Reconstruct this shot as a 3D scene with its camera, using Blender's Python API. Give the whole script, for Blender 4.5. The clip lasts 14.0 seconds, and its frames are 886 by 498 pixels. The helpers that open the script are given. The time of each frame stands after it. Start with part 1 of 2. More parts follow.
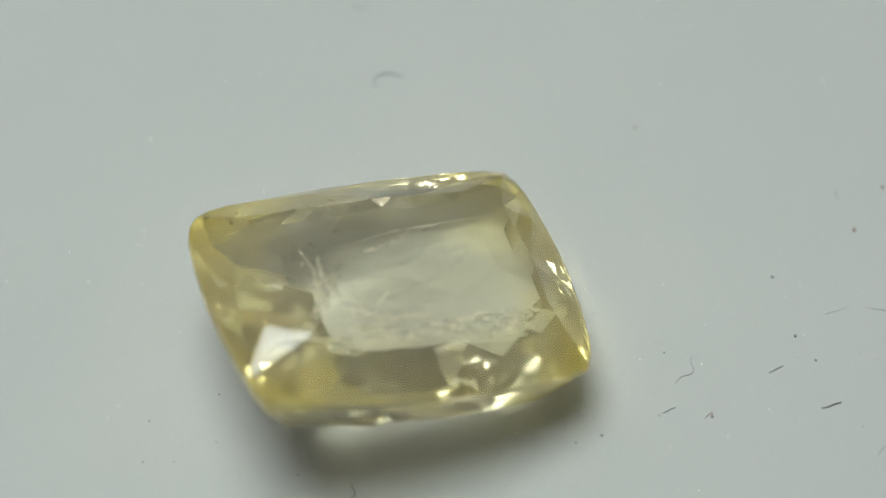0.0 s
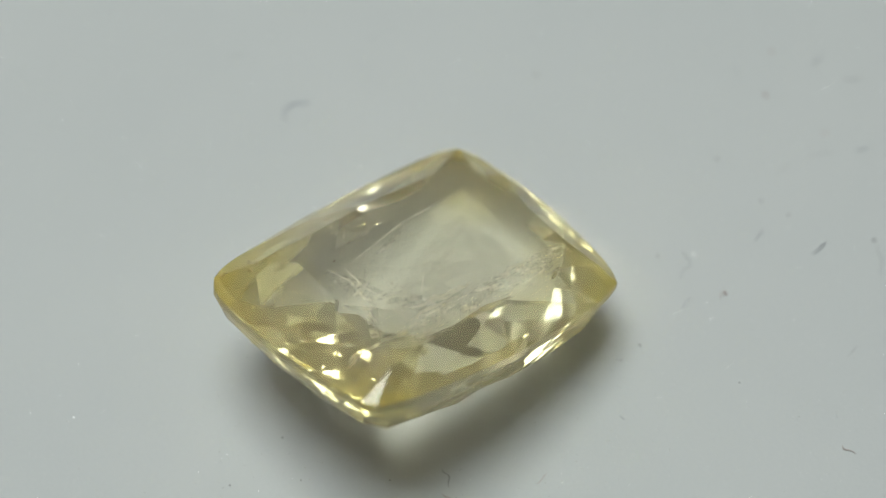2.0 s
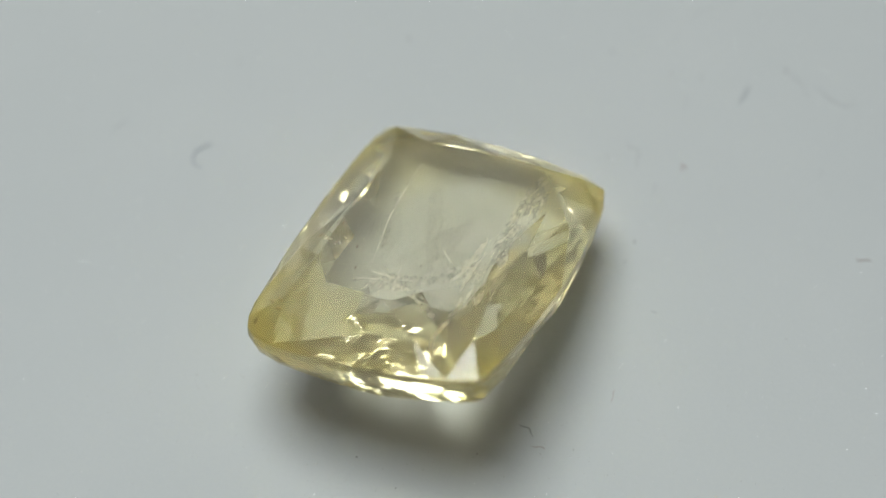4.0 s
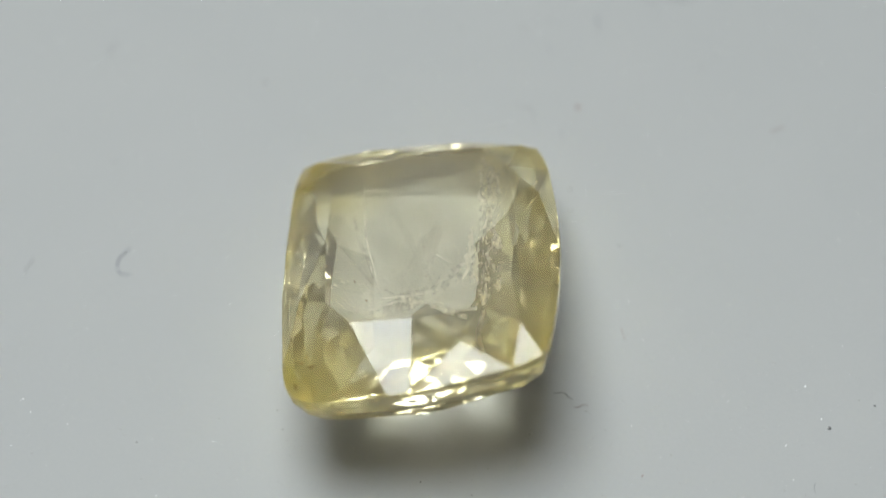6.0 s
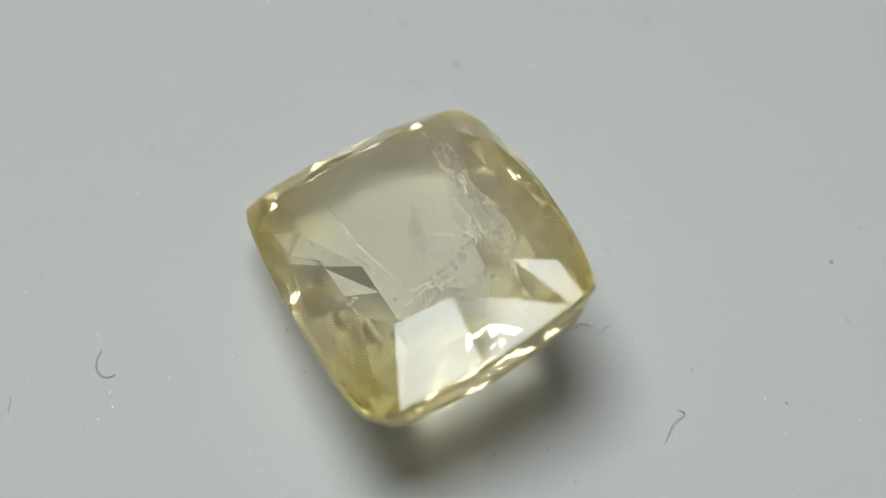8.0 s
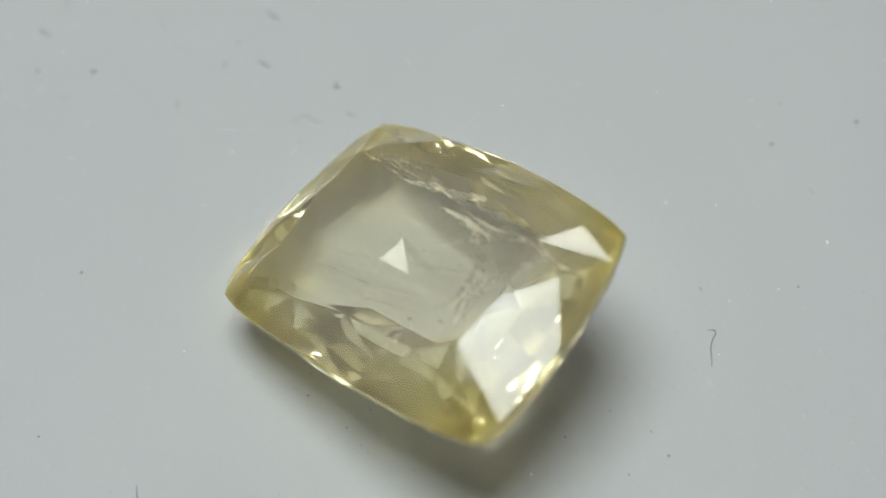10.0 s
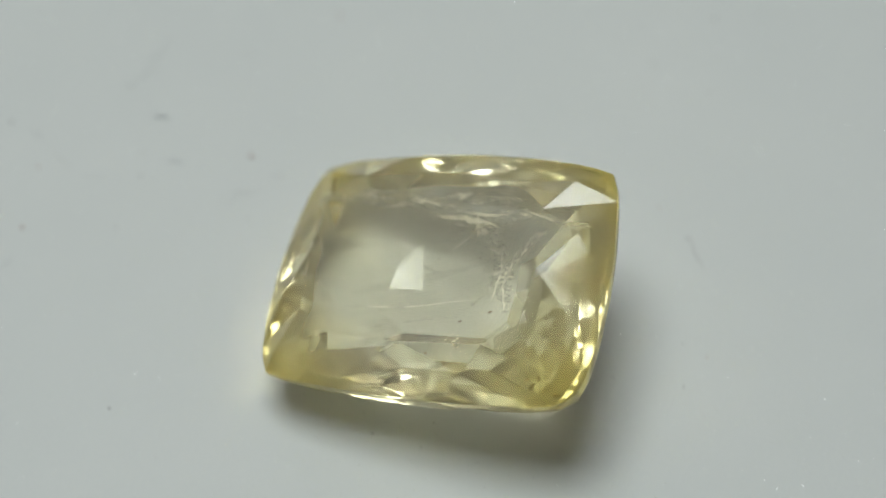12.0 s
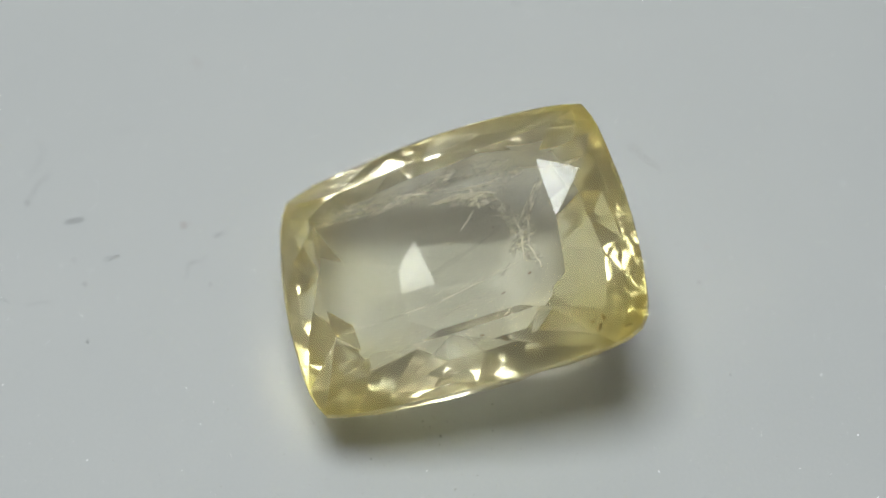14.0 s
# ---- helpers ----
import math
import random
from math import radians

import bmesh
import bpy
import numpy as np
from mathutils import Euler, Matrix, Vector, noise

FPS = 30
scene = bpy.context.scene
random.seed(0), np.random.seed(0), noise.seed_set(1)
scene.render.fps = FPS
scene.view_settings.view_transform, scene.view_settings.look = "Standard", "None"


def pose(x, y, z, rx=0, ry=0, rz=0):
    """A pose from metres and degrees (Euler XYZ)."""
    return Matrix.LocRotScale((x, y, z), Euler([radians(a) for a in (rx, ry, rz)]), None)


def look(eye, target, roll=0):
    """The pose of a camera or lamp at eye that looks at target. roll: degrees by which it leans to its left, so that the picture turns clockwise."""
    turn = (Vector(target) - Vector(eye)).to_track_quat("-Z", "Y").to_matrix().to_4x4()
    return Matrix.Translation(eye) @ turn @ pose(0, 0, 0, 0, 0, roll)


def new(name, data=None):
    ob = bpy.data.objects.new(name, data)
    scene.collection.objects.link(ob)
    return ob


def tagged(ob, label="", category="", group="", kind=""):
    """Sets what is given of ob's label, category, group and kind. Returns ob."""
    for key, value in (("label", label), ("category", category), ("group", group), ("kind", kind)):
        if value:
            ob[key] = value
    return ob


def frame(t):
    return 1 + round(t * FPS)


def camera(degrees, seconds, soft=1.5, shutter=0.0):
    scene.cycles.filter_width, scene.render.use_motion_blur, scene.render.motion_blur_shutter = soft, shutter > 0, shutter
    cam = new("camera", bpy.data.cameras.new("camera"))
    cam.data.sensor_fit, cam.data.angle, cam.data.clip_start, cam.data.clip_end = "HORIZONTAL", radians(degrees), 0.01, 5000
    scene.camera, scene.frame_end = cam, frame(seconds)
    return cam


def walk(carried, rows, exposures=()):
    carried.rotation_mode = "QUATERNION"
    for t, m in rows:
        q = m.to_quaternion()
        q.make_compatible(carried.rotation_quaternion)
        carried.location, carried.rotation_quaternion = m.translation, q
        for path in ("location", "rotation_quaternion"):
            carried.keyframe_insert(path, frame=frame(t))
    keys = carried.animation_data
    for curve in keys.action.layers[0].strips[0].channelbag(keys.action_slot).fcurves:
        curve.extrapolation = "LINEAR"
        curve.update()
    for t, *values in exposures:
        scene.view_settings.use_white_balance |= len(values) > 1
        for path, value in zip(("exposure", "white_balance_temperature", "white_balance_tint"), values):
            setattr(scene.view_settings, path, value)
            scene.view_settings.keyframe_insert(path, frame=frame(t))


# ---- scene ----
MM = 0.001
cam = camera(20.80, 14.0, soft=1.5)
cam.data.dof.use_dof = True
cam.data.dof.focus_distance = 0.0655
cam.data.dof.aperture_fstop = 42

# seconds; eye in millimetres; tilt, roll and yaw in degrees: a hand-held camera over a turning plate
PATH = (
    (0.0, 0.731, -32.494, 58.033, 31.20, -3.39, -0.86),
    (0.5, 0.916, -34.260, 57.709, 33.25, -2.55, -0.71),
    (1.0, 1.540, -34.940, 58.286, 32.70, -2.42, -0.74),
    (1.5, 1.003, -36.228, 59.186, 33.26, -3.73, 0.66),
    (2.0, 0.566, -35.734, 59.011, 32.95, -3.00, -0.21),
    (2.5, 0.650, -35.951, 58.526, 32.87, -3.55, -0.09),
    (5.0, 0.634, -35.518, 59.139, 32.21, -3.77, 0.36),
    (5.5, 0.796, -35.617, 59.058, 32.24, -3.44, 0.37),
    (6.0, 1.046, -35.362, 59.037, 32.45, -3.48, 0.10),
    (6.5, 0.422, -35.815, 58.628, 32.71, -2.54, -0.75),
    (7.0, 0.882, -35.767, 58.805, 32.85, -3.09, -0.14),
    (7.5, 1.295, -35.568, 58.524, 32.76, -3.22, 0.20),
    (9.8, 0.893, -34.088, 56.888, 32.81, -1.94, -0.63),
    (10.0, 0.413, -33.504, 57.587, 32.15, -0.99, -0.92),
    (10.5, 1.220, -34.321, 57.910, 32.90, -2.59, 0.05),
    (11.0, 0.629, -34.532, 58.239, 33.03, -2.19, -0.25),
    (11.5, 0.747, -35.813, 60.262, 33.17, -2.32, 0.08),
    (12.0, 0.772, -35.917, 59.887, 33.18, -2.75, 0.53),
    (12.5, 0.605, -35.405, 59.981, 32.74, -2.65, 0.49),
    (13.0, 1.151, -35.198, 59.760, 32.81, -3.02, 0.99),
    (13.5, 0.571, -34.998, 59.205, 32.70, -2.29, 0.52),
    (14.0, 0.211, -35.563, 58.887, 33.11, -2.25, 0.54),
)
walk(cam, [(t, pose(x * MM, y * MM, z * MM, tilt, 0, yaw) @ pose(0, 0, 0, 0, 0, roll))
           for t, x, y, z, tilt, roll, yaw in PATH],
     exposures=((0, 0, 6560, 4), (2.5, 0, 6450, 7), (5, 0, 6360, 9), (7, 0, 6460, 11), (10, 0, 6420, 9), (12.3, 0, 6500, 6), (14, 0, 6420, 10)))

# seconds and degrees of the turning plate
TURN = ((0.0, -86.61), (0.5, -80.59), (1.0, -74.54), (1.5, -68.40), (2.0, -62.20), (2.5, -55.98), (5.0, -24.96), (5.5, -18.74), (6.0, -12.50), (6.5, -6.24), (7.0, 0.00), (7.5, 6.26), (9.8, 35.36), (10.0, 37.85), (10.5, 44.02), (11.0, 50.16), (11.5, 56.29), (12.0, 62.43), (12.5, 68.63), (13.0, 74.90), (13.5, 81.28), (14.0, 87.71))


def turned(t):
    return float(np.interp(t, [a for a, b in TURN], [b for a, b in TURN]))


# ---- light ----
# long paths, for the many reflections within the cut stone
scene.cycles.max_bounces, scene.cycles.transmission_bounces, scene.cycles.glossy_bounces, scene.cycles.diffuse_bounces = 40, 32, 24, 6
scene.cycles.sample_clamp_indirect = 40.0
scene.cycles.caustics_refractive, scene.cycles.caustics_reflective, scene.cycles.blur_glossy = True, True, 0.0
world = bpy.data.worlds.new("world")
scene.world = world
world.use_nodes = True
sky = world.node_tree.nodes.new("ShaderNodeTexSky")
sky.sky_type, sky.sun_disc = "NISHITA", False
sky.sun_elevation, sky.sun_rotation = radians(35), radians(200)
world.node_tree.links.new(sky.outputs[0], world.node_tree.nodes["Background"].inputs[0])
world.node_tree.nodes["Background"].inputs[1].default_value = 0.1

lamp_data = bpy.data.lights.new("desk_lamp_light", "AREA")
lamp_data.shape, lamp_data.size, lamp_data.energy = "DISK", 0.205, 0.715
lamp_data.color = (0.925, 0.985, 1.0)
lamp = new("desk_lamp_light", lamp_data)
lamp.matrix_world = look((-0.035, 0.050, 0.345), (0, 0, 0))

# added unseen fill light: brightens stone and room by way of the ceiling
fill_data = bpy.data.lights.new("added_fill", "AREA")
fill_data.shape, fill_data.size, fill_data.energy = "DISK", 0.5, 6.2
fill_data.color = (1.0, 0.96, 0.88)
fill_light = new("added_fill", fill_data)
fill_light.matrix_world = look((-0.35, 1.05, 0.80), (-0.35, 1.55, 1.68))


# ---- materials ----
def material(name, colour, rough=0.5, metal=0.0):
    m = bpy.data.materials.new(name)
    m.use_nodes = True
    b = m.node_tree.nodes["Principled BSDF"]
    b.inputs["Base Color"].default_value = (*colour, 1)
    b.inputs["Roughness"].default_value = rough
    b.inputs["Metallic"].default_value = metal
    return m


def node(m, kind, **values):
    n = m.node_tree.nodes.new(kind)
    for k, v in values.items():
        n.inputs[k].default_value = v
    return n


def link(m, a, b):
    m.node_tree.links.new(a, b)


def mottled(m, dark, light, big, fine, bump, height=0.1 * MM):
    """Two scales of colour variation and a fine relief."""
    b = m.node_tree.nodes["Principled BSDF"]
    co = node(m, "ShaderNodeTexCoord")
    n1, n2 = node(m, "ShaderNodeTexNoise", Scale=big, Detail=4.0), node(m, "ShaderNodeTexNoise", Scale=fine, Detail=3.0)
    link(m, co.outputs["Object"], n1.inputs["Vector"])
    link(m, co.outputs["Object"], n2.inputs["Vector"])
    mix = node(m, "ShaderNodeMath", **{})
    mix.operation = "MULTIPLY_ADD"
    mix.inputs[1].default_value = 0.65
    link(m, n1.outputs["Fac"], mix.inputs[0])
    half = node(m, "ShaderNodeMath")
    half.operation = "MULTIPLY"
    half.inputs[1].default_value = 0.35
    link(m, n2.outputs["Fac"], half.inputs[0])
    link(m, half.outputs[0], mix.inputs[2])
    ramp = node(m, "ShaderNodeValToRGB")
    ramp.color_ramp.elements[0].position, ramp.color_ramp.elements[1].position = 0.3, 0.7
    ramp.color_ramp.elements[0].color, ramp.color_ramp.elements[1].color = (*dark, 1), (*light, 1)
    link(m, mix.outputs[0], ramp.inputs[0])
    link(m, ramp.outputs[0], b.inputs["Base Color"])
    bp = node(m, "ShaderNodeBump", Strength=bump, Distance=height)
    link(m, n2.outputs["Fac"], bp.inputs["Height"])
    link(m, bp.outputs[0], b.inputs["Normal"])
    return m


PLATE = mottled(material("satin_white_plastic", (0.7, 0.7, 0.7), 0.55), (0.66, 0.68, 0.675), (0.70, 0.715, 0.705), 120, 9000, 0.15, 0.02 * MM)
GRAIN = material("bright_grain", (0.97, 0.97, 0.97), 0.25, 1.0)
DARK_DUST = mottled(material("dark_dust", (0.05, 0.05, 0.05), 0.9), (0.36, 0.36, 0.365), (0.46, 0.45, 0.44), 3000, 20000, 0.4, 0.01 * MM)
DARK_FIBRE = mottled(material("dark_fibre", (0.2, 0.2, 0.2), 0.8), (0.24, 0.24, 0.245), (0.34, 0.33, 0.32), 3000, 20000, 0.4, 0.01 * MM)
RED_DUST = mottled(material("reddish_dust", (0.2, 0.08, 0.07), 0.9), (0.50, 0.42, 0.40), (0.58, 0.50, 0.48), 3000, 20000, 0.4, 0.01 * MM)
BLUE_FIBRE = mottled(material("blue_grey_fibre", (0.08, 0.09, 0.13), 0.7), (0.53, 0.545, 0.57), (0.60, 0.61, 0.63), 3000, 20000, 0.3, 0.01 * MM)
INK_FIBRE = mottled(material("ink_blue_fibre", (0.3, 0.32, 0.4), 0.7), (0.26, 0.28, 0.35), (0.36, 0.38, 0.45), 3000, 20000, 0.3, 0.01 * MM)
PALE_FIBRE = mottled(material("pale_grey_fibre", (0.4, 0.41, 0.42), 0.7), (0.46, 0.47, 0.48), (0.55, 0.56, 0.56), 3000, 20000, 0.3, 0.01 * MM)
DESK = mottled(material("desk_laminate", (0.4, 0.36, 0.3), 0.5), (0.32, 0.27, 0.21), (0.42, 0.36, 0.29), 14, 220, 0.2)
WALL = mottled(material("painted_wall", (0.7, 0.69, 0.66), 0.8), (0.74, 0.74, 0.73), (0.79, 0.79, 0.78), 3, 150, 0.3, 0.5 * MM)
CEILING = mottled(material("ceiling_paint", (0.85, 0.85, 0.84), 0.85), (0.82, 0.82, 0.81), (0.86, 0.86, 0.85), 3, 150, 0.2, 0.5 * MM)
FLOOR = mottled(material("floor_covering", (0.3, 0.28, 0.25), 0.6), (0.36, 0.34, 0.31), (0.44, 0.41, 0.38), 5, 120, 0.2, 0.5 * MM)

STONE = bpy.data.materials.new("pale_yellow_sapphire")
STONE.use_nodes = True
STONE.node_tree.nodes.remove(STONE.node_tree.nodes["Principled BSDF"])
glass = node(STONE, "ShaderNodeBsdfPrincipled", **{"Roughness": 0.0, "IOR": 1.77, "Transmission Weight": 1.0})
silk = node(STONE, "ShaderNodeBsdfTranslucent")
bloom = node(STONE, "ShaderNodeBsdfDiffuse")
haze = node(STONE, "ShaderNodeMixShader", Fac=0.92)
milky = node(STONE, "ShaderNodeMixShader")
# colour zones: nearly colourless within, honey yellow towards the girdle and its corners
spot = node(STONE, "ShaderNodeTexCoord")
flat = node(STONE, "ShaderNodeVectorMath")
flat.operation = "MULTIPLY"
flat.inputs[1].default_value = (1 / 0.0054, 1 / 0.0043, 0)
link(STONE, spot.outputs["Object"], flat.inputs[0])
reach = node(STONE, "ShaderNodeVectorMath")
reach.operation = "LENGTH"
link(STONE, flat.outputs[0], reach.inputs[0])
cloud = node(STONE, "ShaderNodeTexNoise", Scale=420.0, Detail=2.0)
link(STONE, spot.outputs["Object"], cloud.inputs["Vector"])
uneven = node(STONE, "ShaderNodeMath")
uneven.operation = "MULTIPLY_ADD"
uneven.inputs[1].default_value = 0.5
link(STONE, cloud.outputs["Fac"], uneven.inputs[0])
link(STONE, reach.outputs["Value"], uneven.inputs[2])
zone = node(STONE, "ShaderNodeMapRange", **{"From Min": 0.84, "From Max": 1.32})
link(STONE, uneven.outputs[0], zone.inputs["Value"])
for shader, inner, outer in ((glass, (1.0, 0.975, 0.85), (1.0, 0.875, 0.28)), (silk, (0.97, 0.93, 0.81), (1.0, 0.78, 0.25)), (bloom, (0.96, 0.92, 0.84), (1.0, 0.83, 0.24))):
    tint = node(STONE, "ShaderNodeMix")
    tint.data_type = "RGBA"
    tint.inputs[6].default_value, tint.inputs[7].default_value = (*inner, 1), (*outer, 1)
    link(STONE, zone.outputs[0], tint.inputs[0])
    link(STONE, tint.outputs[2], shader.inputs[0])
link(STONE, glass.outputs[0], milky.inputs[1])
link(STONE, silk.outputs[0], haze.inputs[1])
link(STONE, bloom.outputs[0], haze.inputs[2])
link(STONE, haze.outputs[0], milky.inputs[2])
dense = node(STONE, "ShaderNodeMapRange", **{"To Min": 0.07, "To Max": 0.16})
link(STONE, zone.outputs[0], dense.inputs["Value"])
link(STONE, dense.outputs[0], milky.inputs[0])
link(STONE, milky.outputs[0], STONE.node_tree.nodes["Material Output"].inputs["Surface"])
scratch = node(STONE, "ShaderNodeTexNoise", Scale=900.0, Detail=3.0)
sco = node(STONE, "ShaderNodeTexCoord")
link(STONE, sco.outputs["Object"], scratch.inputs["Vector"])
sbump = node(STONE, "ShaderNodeBump", Strength=0.03, Distance=0.02 * MM)
link(STONE, scratch.outputs["Fac"], sbump.inputs["Height"])
link(STONE, sbump.outputs[0], glass.inputs["Normal"])


def veil(name, colour, scale, low, high, most=1.0):
    """A healed fracture: whitish flecks with clear stone between them."""
    m = bpy.data.materials.new(name)
    m.use_nodes = True
    b = m.node_tree.nodes["Principled BSDF"]
    b.inputs["Base Color"].default_value, b.inputs["Roughness"].default_value = (*colour, 1), 0.4
    clear = node(m, "ShaderNodeBsdfTransparent")
    mix = node(m, "ShaderNodeMixShader")
    n = node(m, "ShaderNodeTexNoise", Scale=scale, Detail=5.0, Roughness=0.65)
    co = node(m, "ShaderNodeTexCoord")
    drawn = node(m, "ShaderNodeMapping", Scale=(0.35, 1.0, 1.0))
    link(m, co.outputs["Object"], drawn.inputs["Vector"])
    link(m, drawn.outputs["Vector"], n.inputs["Vector"])
    ramp = node(m, "ShaderNodeMapRange", **{"From Min": low, "From Max": high, "To Max": most})
    link(m, n.outputs["Fac"], ramp.inputs["Value"])
    link(m, ramp.outputs[0], mix.inputs[0])
    link(m, clear.outputs[0], mix.inputs[1])
    link(m, b.outputs[0], mix.inputs[2])
    link(m, mix.outputs[0], m.node_tree.nodes["Material Output"].inputs["Surface"])
    return m


VEIL = veil("whitish_veil", (0.97, 0.95, 0.89), 4200, 0.47, 0.66)
FILM = veil("bright_crack_film", (1.0, 0.98, 0.94), 2600, 0.30, 0.55)
WISP = veil("smoky_wisp", (0.97, 0.96, 0.92), 1100, 0.42, 0.72, 0.18)
FLAKE = mottled(material("brown_flake", (0.2, 0.14, 0.08), 0.5), (0.10, 0.07, 0.04), (0.26, 0.17, 0.09), 9000, 30000, 0.2, 0.01 * MM)
CRYSTAL = material("white_inclusion", (0.92, 0.9, 0.84), 0.25)


# ---- meshes ----
def mesh_of(name, bm, mat, smooth=False):
    me = bpy.data.meshes.new(name)
    bmesh.ops.recalc_face_normals(bm, faces=bm.faces[:])
    bm.to_mesh(me)
    bm.free()
    me.materials.append(mat)
    for f in me.polygons:
        f.use_smooth = smooth
    return me


def part(name, bm, mat, parent=None, label="", smooth=False):
    ob = new(name, mesh_of(name, bm, mat, smooth))
    ob.parent = parent
    return tagged(ob, label) if label else ob


def box(x0, y0, z0, x1, y1, z1, bevel=0.0):
    bm = bmesh.new()
    bmesh.ops.create_cube(bm, size=1, matrix=Matrix.LocRotScale(((x0 + x1) / 2, (y0 + y1) / 2, (z0 + z1) / 2), None, (x1 - x0, y1 - y0, z1 - z0)))
    if bevel:
        bmesh.ops.bevel(bm, geom=bm.edges[:], offset=bevel, segments=3, affect="EDGES", profile=0.5)
    return bm


# ---- the room that closes the place ----
def room():
    z0, z1, a, b, w = -0.762, 1.68, 1.8, 1.8, 0.12
    tagged(part("floor", box(-a - w, -b - w, z0 - 0.1, a + w, b + w, z0), FLOOR), "plain brown-grey floor of the room", "floor", kind="structure")
    tagged(part("ceiling", box(-a - w, -b - w, z1, a + w, b + w, z1 + 0.1), CEILING), "plain white painted ceiling", "ceiling", kind="structure")
    tagged(part("wall_south", box(-a - w, -b - w, z0, a + w, -b, z1), WALL), "plain off-white painted wall", "wall", kind="structure")
    tagged(part("wall_north", box(-a - w, b, z0, a + w, b + w, z1), WALL), "plain off-white painted wall", "wall", kind="structure")
    tagged(part("wall_east", box(a, -b, z0, a + w, b, z1), WALL), "plain off-white painted wall", "wall", kind="structure")
    tagged(part("wall_west", box(-a - w, -b, z0, -a, b, z1), WALL), "plain off-white painted wall", "wall", kind="structure")


room()


def desk():
    ob = tagged(new("desk", None), "brown laminate desk under the turning plate", "desk")
    part("desktop", box(-0.7, -0.4, -0.042, 0.7, 0.4, -0.012, 0.003), DESK, ob)
    for x in (-0.66, 0.61):
        for y in (-0.36, 0.31):
            part("leg", box(x, y, -0.762, x + 0.05, y + 0.05, -0.042, 0.002), DESK, ob)
    return ob


desk()


def turntable():
    """A satin disc, its top at z = 0, with bright grains in its surface."""
    bm = bmesh.new()
    ring = [(0.0605, -0.0085), (0.062, -0.0075), (0.062, -0.0015), (0.0616, -0.0005), (0.0606, 0.0)]
    n = 96
    loops = [[bm.verts.new((r * math.cos(2 * math.pi * k / n), r * math.sin(2 * math.pi * k / n), z)) for k in range(n)] for r, z in ring]
    for lo, hi in zip(loops, loops[1:]):
        for k in range(n):
            bm.faces.new((lo[k], lo[(k + 1) % n], hi[(k + 1) % n], hi[k]))
    bm.faces.new(loops[-1])
    bm.faces.new(loops[0][::-1])
    ob = part("turntable", bm, PLATE)
    tagged(ob, "pale grey satin plastic turntable plate, dusty", "turntable")
    foot = bmesh.new()
    bmesh.ops.create_cone(foot, cap_ends=True, segments=64, radius1=0.04, radius2=0.038, depth=0.0035, matrix=Matrix.Translation((0, 0, -0.01025)))
    part("foot", foot, PLATE, ob)
    rng = random.Random(4)
    verts, faces = [], []
    for k in range(8500):
        r, a = 21 * MM * math.sqrt(rng.random()), rng.random() * 2 * math.pi
        s = MM * rng.choice((0.008, 0.009, 0.010, 0.012, 0.014, 0.018))
        x, y, tilt, turn = r * math.cos(a), r * math.sin(a), rng.uniform(-0.6, 0.6), rng.random() * 6.28
        base = len(verts)
        for i in range(4):
            c = turn + i * math.pi / 2
            verts.append((x + s * math.cos(c), y + s * math.sin(c), 0.4 * s * (1 + math.sin(tilt) * math.cos(c))))
        verts.append((x + s * rng.uniform(-0.5, 0.5), y + s * rng.uniform(-0.5, 0.5), s * 0.75))
        verts.append((x, y, -s * 0.3))
        for i in range(4):
            faces.append((base + i, base + (i + 1) % 4, base + 4))
            faces.append((base + (i + 1) % 4, base + i, base + 5))
    me = bpy.data.meshes.new("grains")
    me.from_pydata(verts, [], faces)
    me.materials.append(GRAIN)
    g = new("bright_grain", me)
    g.parent = ob
    tagged(g, "tiny glinting white grains in the plate", kind="stuff")
    return ob


TABLE = turntable()

# ---- the stone ----
LONG, WIDE, BOW = 9.15, 6.94, (0.463, 0.393, 0.252, 0.424)
ROUND = (0.028, 0.022, 0.048, 0.029)
CORNERS = ((-4.604, 3.312), (4.500, 3.445), (4.749, -3.519), (-4.460, -3.627))


def outline(s, scale=1.0):
    """A point of the cushion outline; s runs round the four corners in [0, 4)."""
    s %= 4.0
    side, f = int(s), s - int(s)
    out = ((0, 1), (1, 0), (0, -1), (-1, 0))[side]
    (ax, ay), (bx, by) = CORNERS[side], CORNERS[(side + 1) % 4]
    bow = BOW[side] * 4 * f * (1 - f)
    x, y = ax + (bx - ax) * f + out[0] * bow, ay + (by - ay) * f + out[1] * bow
    corner = ROUND[(side + (f > 0.5)) % 4]
    near = max(0.0, 1 - min(f, 1 - f) / 0.13)
    shrink = 1 - corner * near * near
    return x * scale * shrink, y * scale * shrink


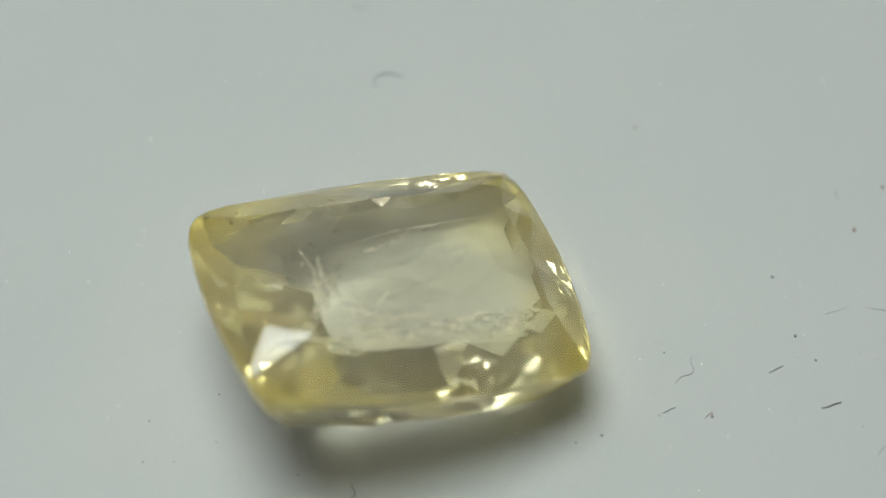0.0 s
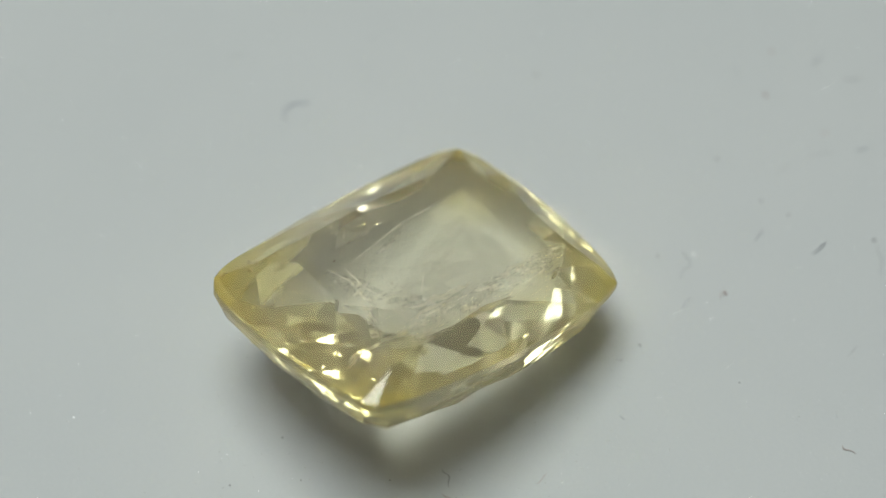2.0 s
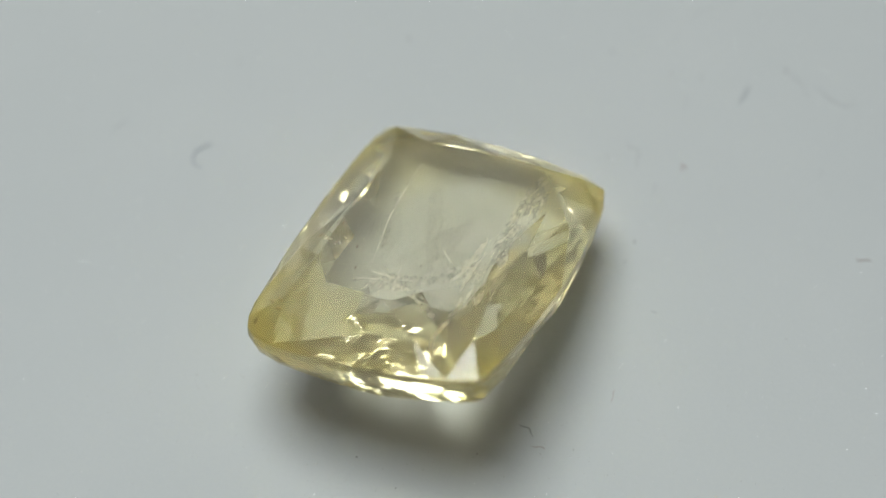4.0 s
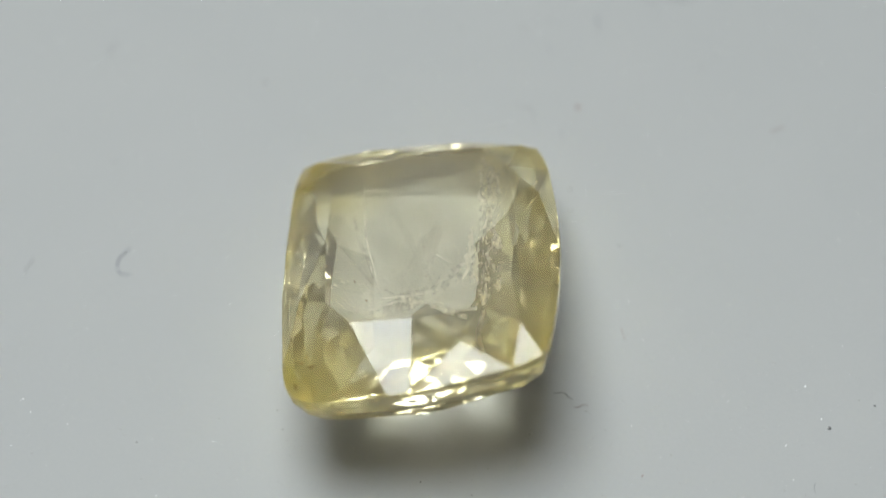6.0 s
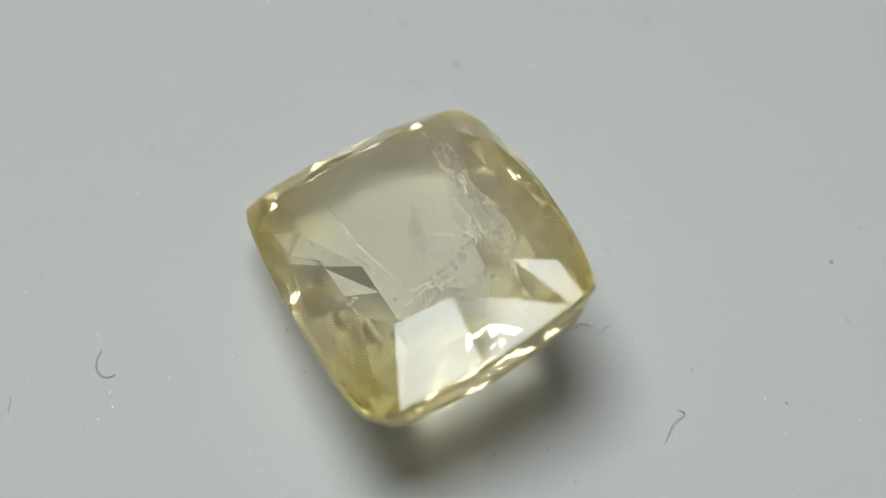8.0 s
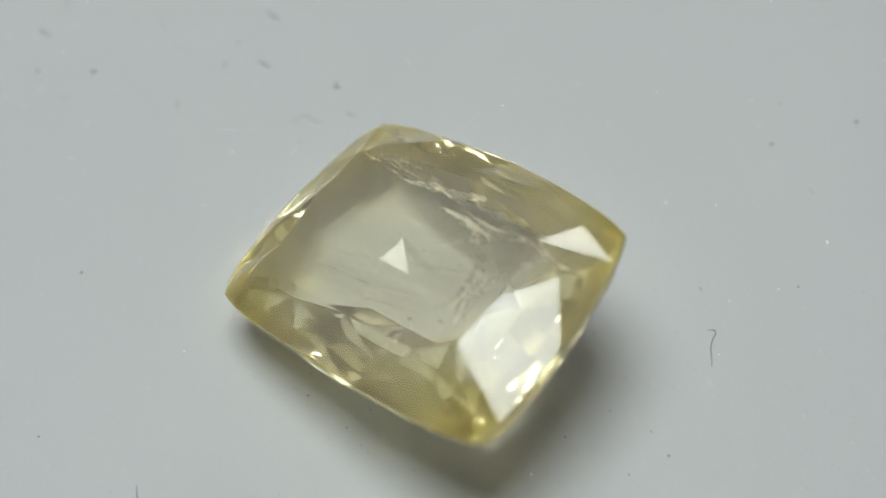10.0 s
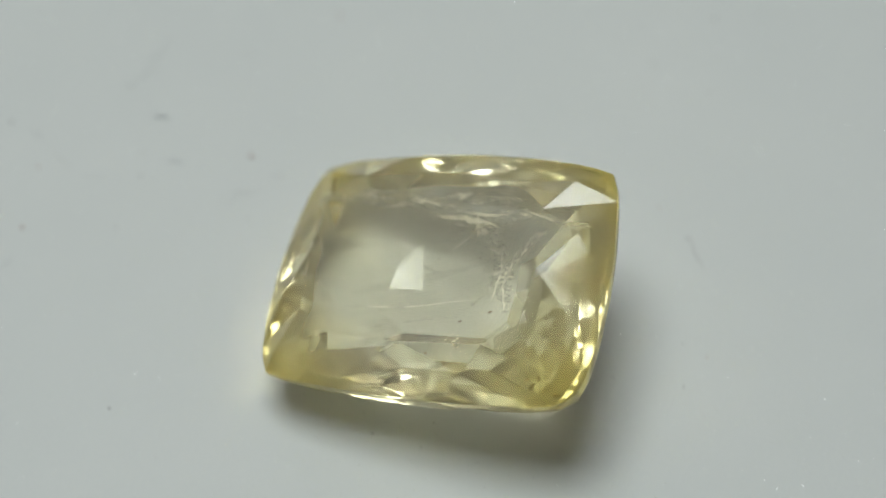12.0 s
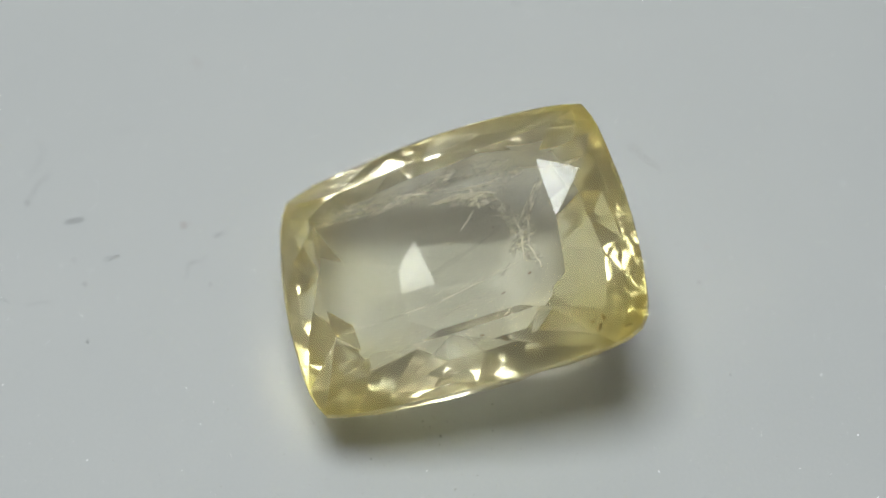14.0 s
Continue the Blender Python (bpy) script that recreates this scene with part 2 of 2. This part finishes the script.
def gemstone():
    rng = random.Random(11)

    def saddle(x, y):
        return 0.215 * (2 * x / LONG) * (2 * y / WIDE)

    bm = bmesh.new()

    def ring(ss, scale, z, jitter=0.0, warp=1.0, dx=0.0, dy=0.0):
        made = []
        for s in ss:
            x, y = outline(s, scale)
            made.append(bm.verts.new((x + dx + rng.uniform(-jitter, jitter), y + dy + rng.uniform(-jitter, jitter), z + warp * saddle(x, y) + rng.uniform(-jitter, jitter) * 0.5)))
        return made

    # positions along the outline: eight table corners, girdle steps between them
    t_at = [k + f for k in range(4) for f in (0.13, 0.52, 0.87)]
    m_at = [k + f for k in range(4) for f in (0.30, 0.70, 1.0)]
    count = len(t_at)
    table = ring(t_at, 0.685, 0.93, 0.0, 0.0, -0.32, 0.12)
    mid = ring(m_at, 0.855, 0.61, 0.10, 1.0, -0.16, 0.05)
    for i, v in enumerate(mid):
        v.co.z += (0.10, -0.07, 0.0)[i % 3]
    steps = []
    for i in range(count):
        a, b = t_at[i], t_at[(i + 1) % count] + (4 if i == count - 1 else 0)
        steps.append([a + (b - a) * k / 4 for k in range(4)])
    girdle_s = [s for block in steps for s in block]
    top = ring(girdle_s, 1.0, 0.12, 0.012)
    low = ring(girdle_s, 1.0, -0.10, 0.012)
    n = len(top)
    bm.faces.new(table)
    for i in range(count):
        g = top[4 * i]
        bm.faces.new((table[i], table[(i + 1) % count], mid[i]))
        bm.faces.new((table[i], mid[i], g))
        bm.faces.new((table[i], g, mid[i - 1]))
        for k in range(4):
            bm.faces.new((mid[i], top[4 * i + k], top[(4 * i + k + 1) % n]))
    for k in range(n):
        bm.faces.new((top[k], top[(k + 1) % n], low[(k + 1) % n], low[k]))

    # pavilion: bellied steps of staggered facets down to a blunt keel
    def bridge(upper, us, lower, ls):
        """Triangles between two closed rings, given their positions along the outline."""
        a, b, i, j = len(upper), len(lower), 0, 0
        while i < a or j < b:
            un = us[(i + 1) % a] + 4 * ((i + 1) // a)
            ln = ls[(j + 1) % b] + 4 * ((j + 1) // b)
            if j >= b or (i < a and un <= ln):
                bm.faces.new((upper[i % a], lower[j % b], upper[(i + 1) % a]))
                i += 1
            else:
                bm.faces.new((upper[i % a], lower[j % b], lower[(j + 1) % b]))
                j += 1

    rows = [(low, girdle_s)]
    for n_at, first, scale, z, jitter in ((40, 0.05, 0.965, -0.55, 0.04), (33, 0.11, 0.905, -1.10, 0.08), (27, 0.08, 0.80, -1.65, 0.10), (20, 0.17, 0.66, -2.10, 0.10), (12, 0.15, 0.38, -2.66, 0.045)):
        at = [first + k * 4 / n_at for k in range(n_at)]
        rows.append((ring(at, scale, z, jitter), at))
    for (upper, us), (lower, ls) in zip(rows, rows[1:]):
        bridge(upper, us, lower, ls)
    p3 = rows[-1][0]
    keel = [bm.verts.new((x, 0.05 * x, -2.82)) for x in (-0.9, 0.9)]
    for k in range(12):
        a, b = p3[k], p3[(k + 1) % 12]
        ka = keel[0] if a.co.x < 0 else keel[1]
        kb = keel[0] if b.co.x < 0 else keel[1]
        if ka is kb:
            bm.faces.new((a, b, ka))
        else:
            bm.faces.new((a, b, kb, ka))
    for v in bm.verts:
        v.co *= MM
    me = mesh_of("gemstone", bm, STONE)
    ob = tagged(new("gemstone", me), "pale yellow cushion-cut sapphire, transparent with feathery inclusions", "gemstone")
    # the stone leans on its pavilion
    up = Vector((-0.1827, 0.2472, 0.9516)).normalized()
    along = Vector((0.1505, -0.9494, 0.2755))
    along = (along - up * along.dot(up)).normalized()
    turn = Matrix((along, up.cross(along), up)).transposed().to_4x4()
    lowest = min((turn @ v.co).z for v in me.vertices)
    place = Matrix.Translation((0.420 * MM, -0.186 * MM, -lowest)) @ turn

    # healed fractures and crystals inside
    def feather(x0, y0, z0, x1, y1, z1, wide, lean, seed, mat=VEIL):
        r = random.Random(seed)
        fb = bmesh.new()
        a, b = Vector((x0, y0, z0)), Vector((x1, y1, z1))
        side = (b - a).cross(Vector((0, math.sin(lean), math.cos(lean)))).normalized()
        grid = []
        for i in range(13):
            f = i / 12
            w = wide * (0.35 + 0.65 * math.sin(math.pi * f)) * r.uniform(0.75, 1.2)
            c = a.lerp(b, f) + Vector((0, 0, 0.10 * math.sin(5 * f + seed)))
            grid.append([fb.verts.new((c + side * w * (q / 4 - 0.5) + Vector((0, 0, r.uniform(-0.04, 0.04)))) * MM) for q in range(5)])
        for p, q in zip(grid, grid[1:]):
            for k in range(4):
                fb.faces.new((p[k], p[k + 1], q[k + 1], q[k]))
        part("feather_inclusion", fb, mat, ob, "faint smoky wisp inside the stone" if mat is WISP else "whitish feathery healed fracture")

    feather(-3.6, 1.95, 0.35, 0.3, 2.05, 0.45, 0.75, 0.5, 1)
    feather(-0.2, 2.15, 0.4, 2.2, 2.15, 0.45, 0.5, 0.3, 6)
    feather(-2.4, 1.75, 0.2, 0.8, 1.85, 0.3, 0.35, 0.9, 7)
    feather(1.7, 0.9, 0.3, 2.4, -1.2, 0.1, 0.6, 0.5, 8)
    feather(-2.4, -0.9, -0.5, 1.6, 0.5, -0.4, 2.2, 1.4, 21, WISP)
    feather(-1.5, 0.6, -0.9, 2.2, -0.8, -0.8, 1.6, 1.4, 22, WISP)
    feather(0.2, 1.4, -0.3, 2.4, 1.9, 0.1, 0.7, -0.6, 2)
    feather(1.2, -0.9, -0.6, 2.9, 1.5, 0.0, 0.5, 0.9, 3)
    feather(0.9, 1.7, 0.35, 2.0, 0.4, 0.2, 0.35, 0.2, 4)
    feather(-1.8, -1.9, -0.4, 0.8, -1.2, -0.9, 0.4, 1.2, 5)

    def crystals(cx, cy, cz, spread, count, size, seed):
        r = random.Random(seed)
        fb = bmesh.new()
        for k in range(count):
            s = size * r.uniform(0.5, 1.4)
            m = Matrix.LocRotScale(Vector((cx + r.gauss(0, spread[0]), cy + r.gauss(0, spread[1]), cz + r.gauss(0, spread[2]))) * MM,
                                   Euler((r.random() * 6, r.random() * 6, r.random() * 6)), Vector((s, s * 0.7, s * 0.5)) * MM)
            bmesh.ops.create_icosphere(fb, subdivisions=1, radius=1, matrix=m)
        tagged(part("crystal_inclusions", fb, CRYSTAL, ob, "tiny white crystals inside the stone"), kind="stuff")

    crystals(-2.9, 2.0, 0.55, (0.42, 0.16, 0.06), 110, 0.024, 5)
    crystals(-0.5, -1.3, 0.55, (0.38, 0.16, 0.05), 34, 0.022, 6)
    crystals(1.15, -2.15, 0.35, (0.12, 0.35, 0.08), 16, 0.040, 12)
    crystals(0.9, 2.0, 0.3, (1.0, 0.25, 0.15), 90, 0.024, 7)
    crystals(-1.6, -0.2, 0.3, (0.6, 0.6, 0.2), 26, 0.016, 9)
    crystals(2.6, -1.6, -0.2, (0.5, 0.6, 0.3), 30, 0.022, 10)
    crystals(1.2, 0.6, -0.2, (1.0, 0.6, 0.3), 34, 0.018, 8)

    # open cracks: slender bright films
    def crack(points, wide, seed, lean=0.6):
        r = random.Random(seed)
        fb = bmesh.new()
        pts = [Vector(p) for p in points]
        path = [pts[k].lerp(pts[k + 1], f / 6) for k in range(len(pts) - 1) for f in range(6)] + [pts[-1]]
        strip = []
        for k, c in enumerate(path):
            d = (path[min(k + 1, len(path) - 1)] - path[max(k - 1, 0)]).normalized()
            side = d.cross(Vector((0, lean, 1))).normalized()
            w = wide * (0.15 + 0.85 * math.sin(math.pi * k / (len(path) - 1))) * r.uniform(0.7, 1.2)
            c = c + side * r.uniform(-0.25, 0.25) * wide
            strip.append([fb.verts.new((c + side * w * q + Vector((0, 0, 0.3 * w * q * q))) * MM) for q in (-0.5, 0.0, 0.5)])
        for p, q in zip(strip, strip[1:]):
            for k in range(2):
                fb.faces.new((p[k], p[k + 1], q[k + 1], q[k]))
        part("crack", fb, FILM, ob, "bright slender crack inside the stone")

    crack(((-3.3, -1.6, 0.66), (-0.5, -1.42, 0.64), (2.0, -0.9, 0.6)), 0.05, 1)
    crack(((-0.4, 1.5, 0.45), (0.6, 1.5, 0.5), (1.65, 1.3, 0.5)), 0.22, 2)
    crack(((0.2, 1.72, 0.5), (1.2, 1.62, 0.5), (1.9, 1.7, 0.5)), 0.12, 3)
    crack(((-0.9, 1.95, 0.5), (0.3, 1.8, 0.55)), 0.10, 4)
    crack(((0.95, 1.7, 0.5), (1.05, 1.0, 0.35)), 0.12, 5)
    crack(((1.05, 1.2, 0.5), (1.4, 1.08, 0.5)), 0.30, 6)
    crack(((1.9, 0.75, 0.5), (2.05, -0.1, 0.45), (1.95, -1.0, 0.4)), 0.07, 7)
    crack(((2.35, 0.5, 0.5), (2.2, -0.5, 0.45), (2.45, -1.3, 0.4)), 0.08, 8)
    crack(((1.3, 0.7, 0.45), (1.9, 0.5, 0.5)), 0.07, 9)
    crack(((1.5, -0.2, 0.4), (2.5, 0.05, 0.45)), 0.06, 10)
    crack(((2.3, 1.9, 0.3), (3.4, 1.6, 0.2), (4.0, 1.7, 0.0)), 0.12, 11)
    crack(((0.4, 0.5, 0.3), (0.9, 1.0, 0.4)), 0.06, 12)

    # brown and dark flakes
    def flake(x, y, z, size, turn_, seed):
        fb = bmesh.new()
        bmesh.ops.create_icosphere(fb, subdivisions=1, radius=1)
        for v in fb.verts:
            v.co *= 1 + 0.4 * noise.noise(v.co * 1.7 + Vector((seed, 0, 0)))
            v.co = Matrix.Rotation(radians(turn_), 3, "Z") @ Vector((v.co.x * 2.2 * size, v.co.y * size, v.co.z * 0.4 * size))
            v.co = (v.co + Vector((x, y, z))) * MM
        part("flake", fb, FLAKE, ob, "brown flake inside the stone")

    for k, (x, y, z, size, turn_) in enumerate(((1.25, -1.65, 0.5, 0.035, 20), (2.05, -1.3, 0.5, 0.035, 25), (1.0, -2.75, 0.3, 0.06, -30), (0.4, -2.5, 0.3, 0.035, 0),
                                                (3.45, -3.0, -0.1, 0.06, 60), (3.3, -2.8, -0.1, 0.04, 10), (3.6, -2.75, -0.1, 0.05, 100), (1.35, 0.3, 0.5, 0.02, 0), (0.1, 0.2, 0.4, 0.02, 40),
                                                (4.2, -3.2, -0.1, 0.06, 0))):
        flake(x, y, z, size, turn_, k)
    return ob, place


GEM, GEM_PLACE = gemstone()

# ---- lint and dust on the plate ----
LOOSE = []


def fibre(x, y, heading, length, bends, thick=0.02, mat=None, label="", lift=0.0):
    """A lint fibre lying on the plate; bends: degrees of turn spread along it, section by section."""
    n = 6 * len(bends)
    r = random.Random(int(abs(x * 100) + abs(y * 37)))
    pts, p, a = [], Vector((0, 0, 0)), radians(heading) - radians(sum(bends)) / 2
    for k in range(n + 1):
        pts.append(p.copy())
        a += radians(bends[min(k // 6, len(bends) - 1)]) / 6 + r.uniform(-0.05, 0.05)
        p += Vector((math.cos(a), math.sin(a), 0)) * length / n
    chord = pts[-1] - pts[0]
    fitted = Matrix.Rotation(radians(heading) - math.atan2(chord.y, chord.x), 3, "Z") * (length / chord.length)
    pts = [fitted @ q for q in pts]
    mean = (pts[0] + pts[-1]) / 2
    bm = bmesh.new()
    loops = []
    for k, q in enumerate(pts):
        d = (pts[min(k + 1, n)] - pts[max(k - 1, 0)]).normalized()
        side = Vector((-d.y, d.x, 0))
        w = 0.62 * thick * (0.45 + 0.55 * math.sin(math.pi * (0.12 + 0.76 * k / n))) * r.uniform(0.8, 1.2)
        c = q - mean + Vector((0, 0, 0.62 * thick + lift * math.sin(math.pi * k / n)))
        loops.append([bm.verts.new((c + side * w * math.cos(t) + Vector((0, 0, w * math.sin(t)))) * MM) for t in (i * math.pi / 3 for i in range(6))])
    for lo, hi in zip(loops, loops[1:]):
        for i in range(6):
            bm.faces.new((lo[i], lo[(i + 1) % 6], hi[(i + 1) % 6], hi[i]))
    bm.faces.new(loops[0])
    bm.faces.new(loops[-1])
    ob = part("lint_fibre", bm, mat or BLUE_FIBRE, smooth=True)
    tagged(ob, label or "short curled grey lint fibre lying on the plate", "fibre", "lint on the plate")
    LOOSE.append((ob, pose(x * MM, y * MM, 0)))


def speck(x, y, size, mat=None, label="", flat=0.6, stretch=1.0, heading=0.0):
    """A crumb of dust: an uneven little lump."""
    r = random.Random(int(abs(x * 91) + abs(y * 53)))
    bm = bmesh.new()
    bmesh.ops.create_icosphere(bm, subdivisions=2, radius=1)
    size *= 0.85
    for v in bm.verts:
        v.co *= 1 + 0.35 * noise.noise(v.co * 1.4 + Vector((x, y, r.random() * 9)))
        v.co = Vector((v.co.x * size * stretch, v.co.y * size, v.co.z * size * flat)) * MM
    low = min(v.co.z for v in bm.verts)
    for v in bm.verts:
        v.co.z -= low
    ob = part("dust_speck", bm, mat or DARK_DUST, smooth=True)
    tagged(ob, label or "tiny dark crumb of dust on the plate", "dust", "dust specks on the plate")
    LOOSE.append((ob, pose(x * MM, y * MM, 0, 0, 0, heading)))


fibre(-8.43, 0.58, -75, 0.88, (30, 50, 90), 0.028, INK_FIBRE, "C-shaped curled blue-grey lint fibre on the plate")
fibre(4.60, -1.95, -12, 0.58, (60, -90, 40), 0.018, DARK_FIBRE, "small wavy dark lint fibre beside the stone")
fibre(6.00, -5.66, 52, 1.10, (15, -15, -20, 150), 0.014, DARK_FIBRE, "hook-ended dark lint fibre on the plate", 0.08)
fibre(2.51, 9.90, 110, 0.45, (10, -15), 0.035, BLUE_FIBRE, "short thick grey lint rod on the plate")
fibre(3.80, 11.14, 98, 0.58, (25, -30), 0.045, BLUE_FIBRE, "short frayed blue-grey lint rod on the plate")
fibre(3.34, 6.82, 104, 0.38, (30, -40), 0.028, BLUE_FIBRE)
fibre(1.51, 14.27, 71, 0.36, (100, 60), 0.035, BLUE_FIBRE, "U-shaped blue-grey lint fibre on the plate")
fibre(-1.85, 15.02, 98, 0.45, (60, 10), 0.040, BLUE_FIBRE)
fibre(-0.71, 15.52, 60, 0.55, (30, 20), 0.030, PALE_FIBRE, "faint pale grey lint fibre on the plate")
fibre(-2.77, 12.72, -7, 0.32, (50, 30), 0.022, PALE_FIBRE, "faint pale grey lint fibre on the plate")
fibre(1.11, 13.06, 67, 0.80, (10, -15), 0.014, PALE_FIBRE, "faint pale grey lint fibre on the plate")
fibre(0.93, 11.90, 103, 0.70, (10, 10), 0.012, PALE_FIBRE, "faint pale grey lint fibre on the plate")
fibre(2.17, 7.44, -38, 1.0, (70, -110, 60), 0.018, PALE_FIBRE, "wavy pale grey lint fibre on the plate")
fibre(5.07, 12.35, -37, 0.94, (150, -20, -40, 30), 0.020, PALE_FIBRE, "hooked pale grey lint fibre on the plate")
fibre(6.04, 12.64, 1, 1.28, (10, 20, 80), 0.018, PALE_FIBRE, "long bent pale lint fibre on the plate")
fibre(7.12, 9.91, 104, 0.42, (20, -20), 0.015, PALE_FIBRE, "faint pale grey lint fibre on the plate")
fibre(5.52, 3.20, 14, 0.2, (20, -20), 0.015, BLUE_FIBRE)
fibre(-11.33, 0.01, -98, 0.55, (-80, 50), 0.022, PALE_FIBRE, "faint pale grey lint fibre on the plate")
fibre(-10.75, 8.04, -100, 0.60, (30, 20), 0.030, PALE_FIBRE, "faint pale grey lint fibre on the plate")
fibre(11.78, -3.76, -83, 0.3, (40, 20), 0.014, PALE_FIBRE, "faint pale grey lint fibre on the plate")
fibre(9.62, 7.97, 20, 0.42, (120, -60), 0.030, RED_DUST, "small curled reddish-grey lint fibre on the plate")
fibre(3.63, 7.86, -57, 0.30, (20, 10), 0.022, RED_DUST, "faint reddish lint fibre on the plate")
fibre(5.15, -2.21, 16, 0.40, (70, -70), 0.020, RED_DUST, "faint reddish lint tuft beside the stone")
fibre(5.99, 0.29, -71, 0.40, (30, -20), 0.014, RED_DUST, "faint reddish lint fibre on the plate")
for x, y, s in ((1.57, 10.61, 0.050), (2.39, 11.01, 0.042), (-5.84, 7.41, 0.050), (11.99, -1.85, 0.055), (13.17, -0.97, 0.032), (1.58, 6.98, 0.035),
                (3.83, 4.90, 0.045), (3.96, 4.18, 0.035), (-3.38, 0.23, 0.042), (-3.19, -1.21, 0.030), (-9.71, 3.90, 0.035), (-2.35, -1.20, 0.030),
                (-2.90, 0.74, 0.030), (2.59, -5.38, 0.028), (3.02, -6.55, 0.028), (1.70, -7.13, 0.034), (3.86, -3.29, 0.030), (1.15, -5.19, 0.034),
                (14.42, -2.86, 0.060), (1.68, 15.27, 0.06)):
    speck(x, y, s)
speck(4.41, 12.60, 0.045, stretch=1.7, heading=80)
speck(-0.35, 10.35, 0.055, PALE_FIBRE, "pale grey crumb of dust on the plate")
for x, y, s, h in ((-1.55, 12.92, 0.06, 0), (0.56, 13.63, 0.045, 60), (-2.81, 14.01, 0.05, 30), (3.67, 7.93, 0.05, 0), (7.10, -4.09, 0.03, -102), (2.90, -7.38, 0.028, -50)):
    speck(x, y, s, RED_DUST, "tiny reddish crumb of dust on the plate", 0.5, 1.8, h)
speck(9.25, -5.80, 0.05, GRAIN, "tiny white crumb of dust on the plate")


# ---- what turns ----
def motions():
    times = [k * 0.5 for k in range(29)]
    for ob, place in [(TABLE, Matrix.Identity(4)), (GEM, GEM_PLACE)] + LOOSE:
        walk(ob, [(t, pose(0, 0, 0, 0, 0, turned(t)) @ place) for t in times])


motions()
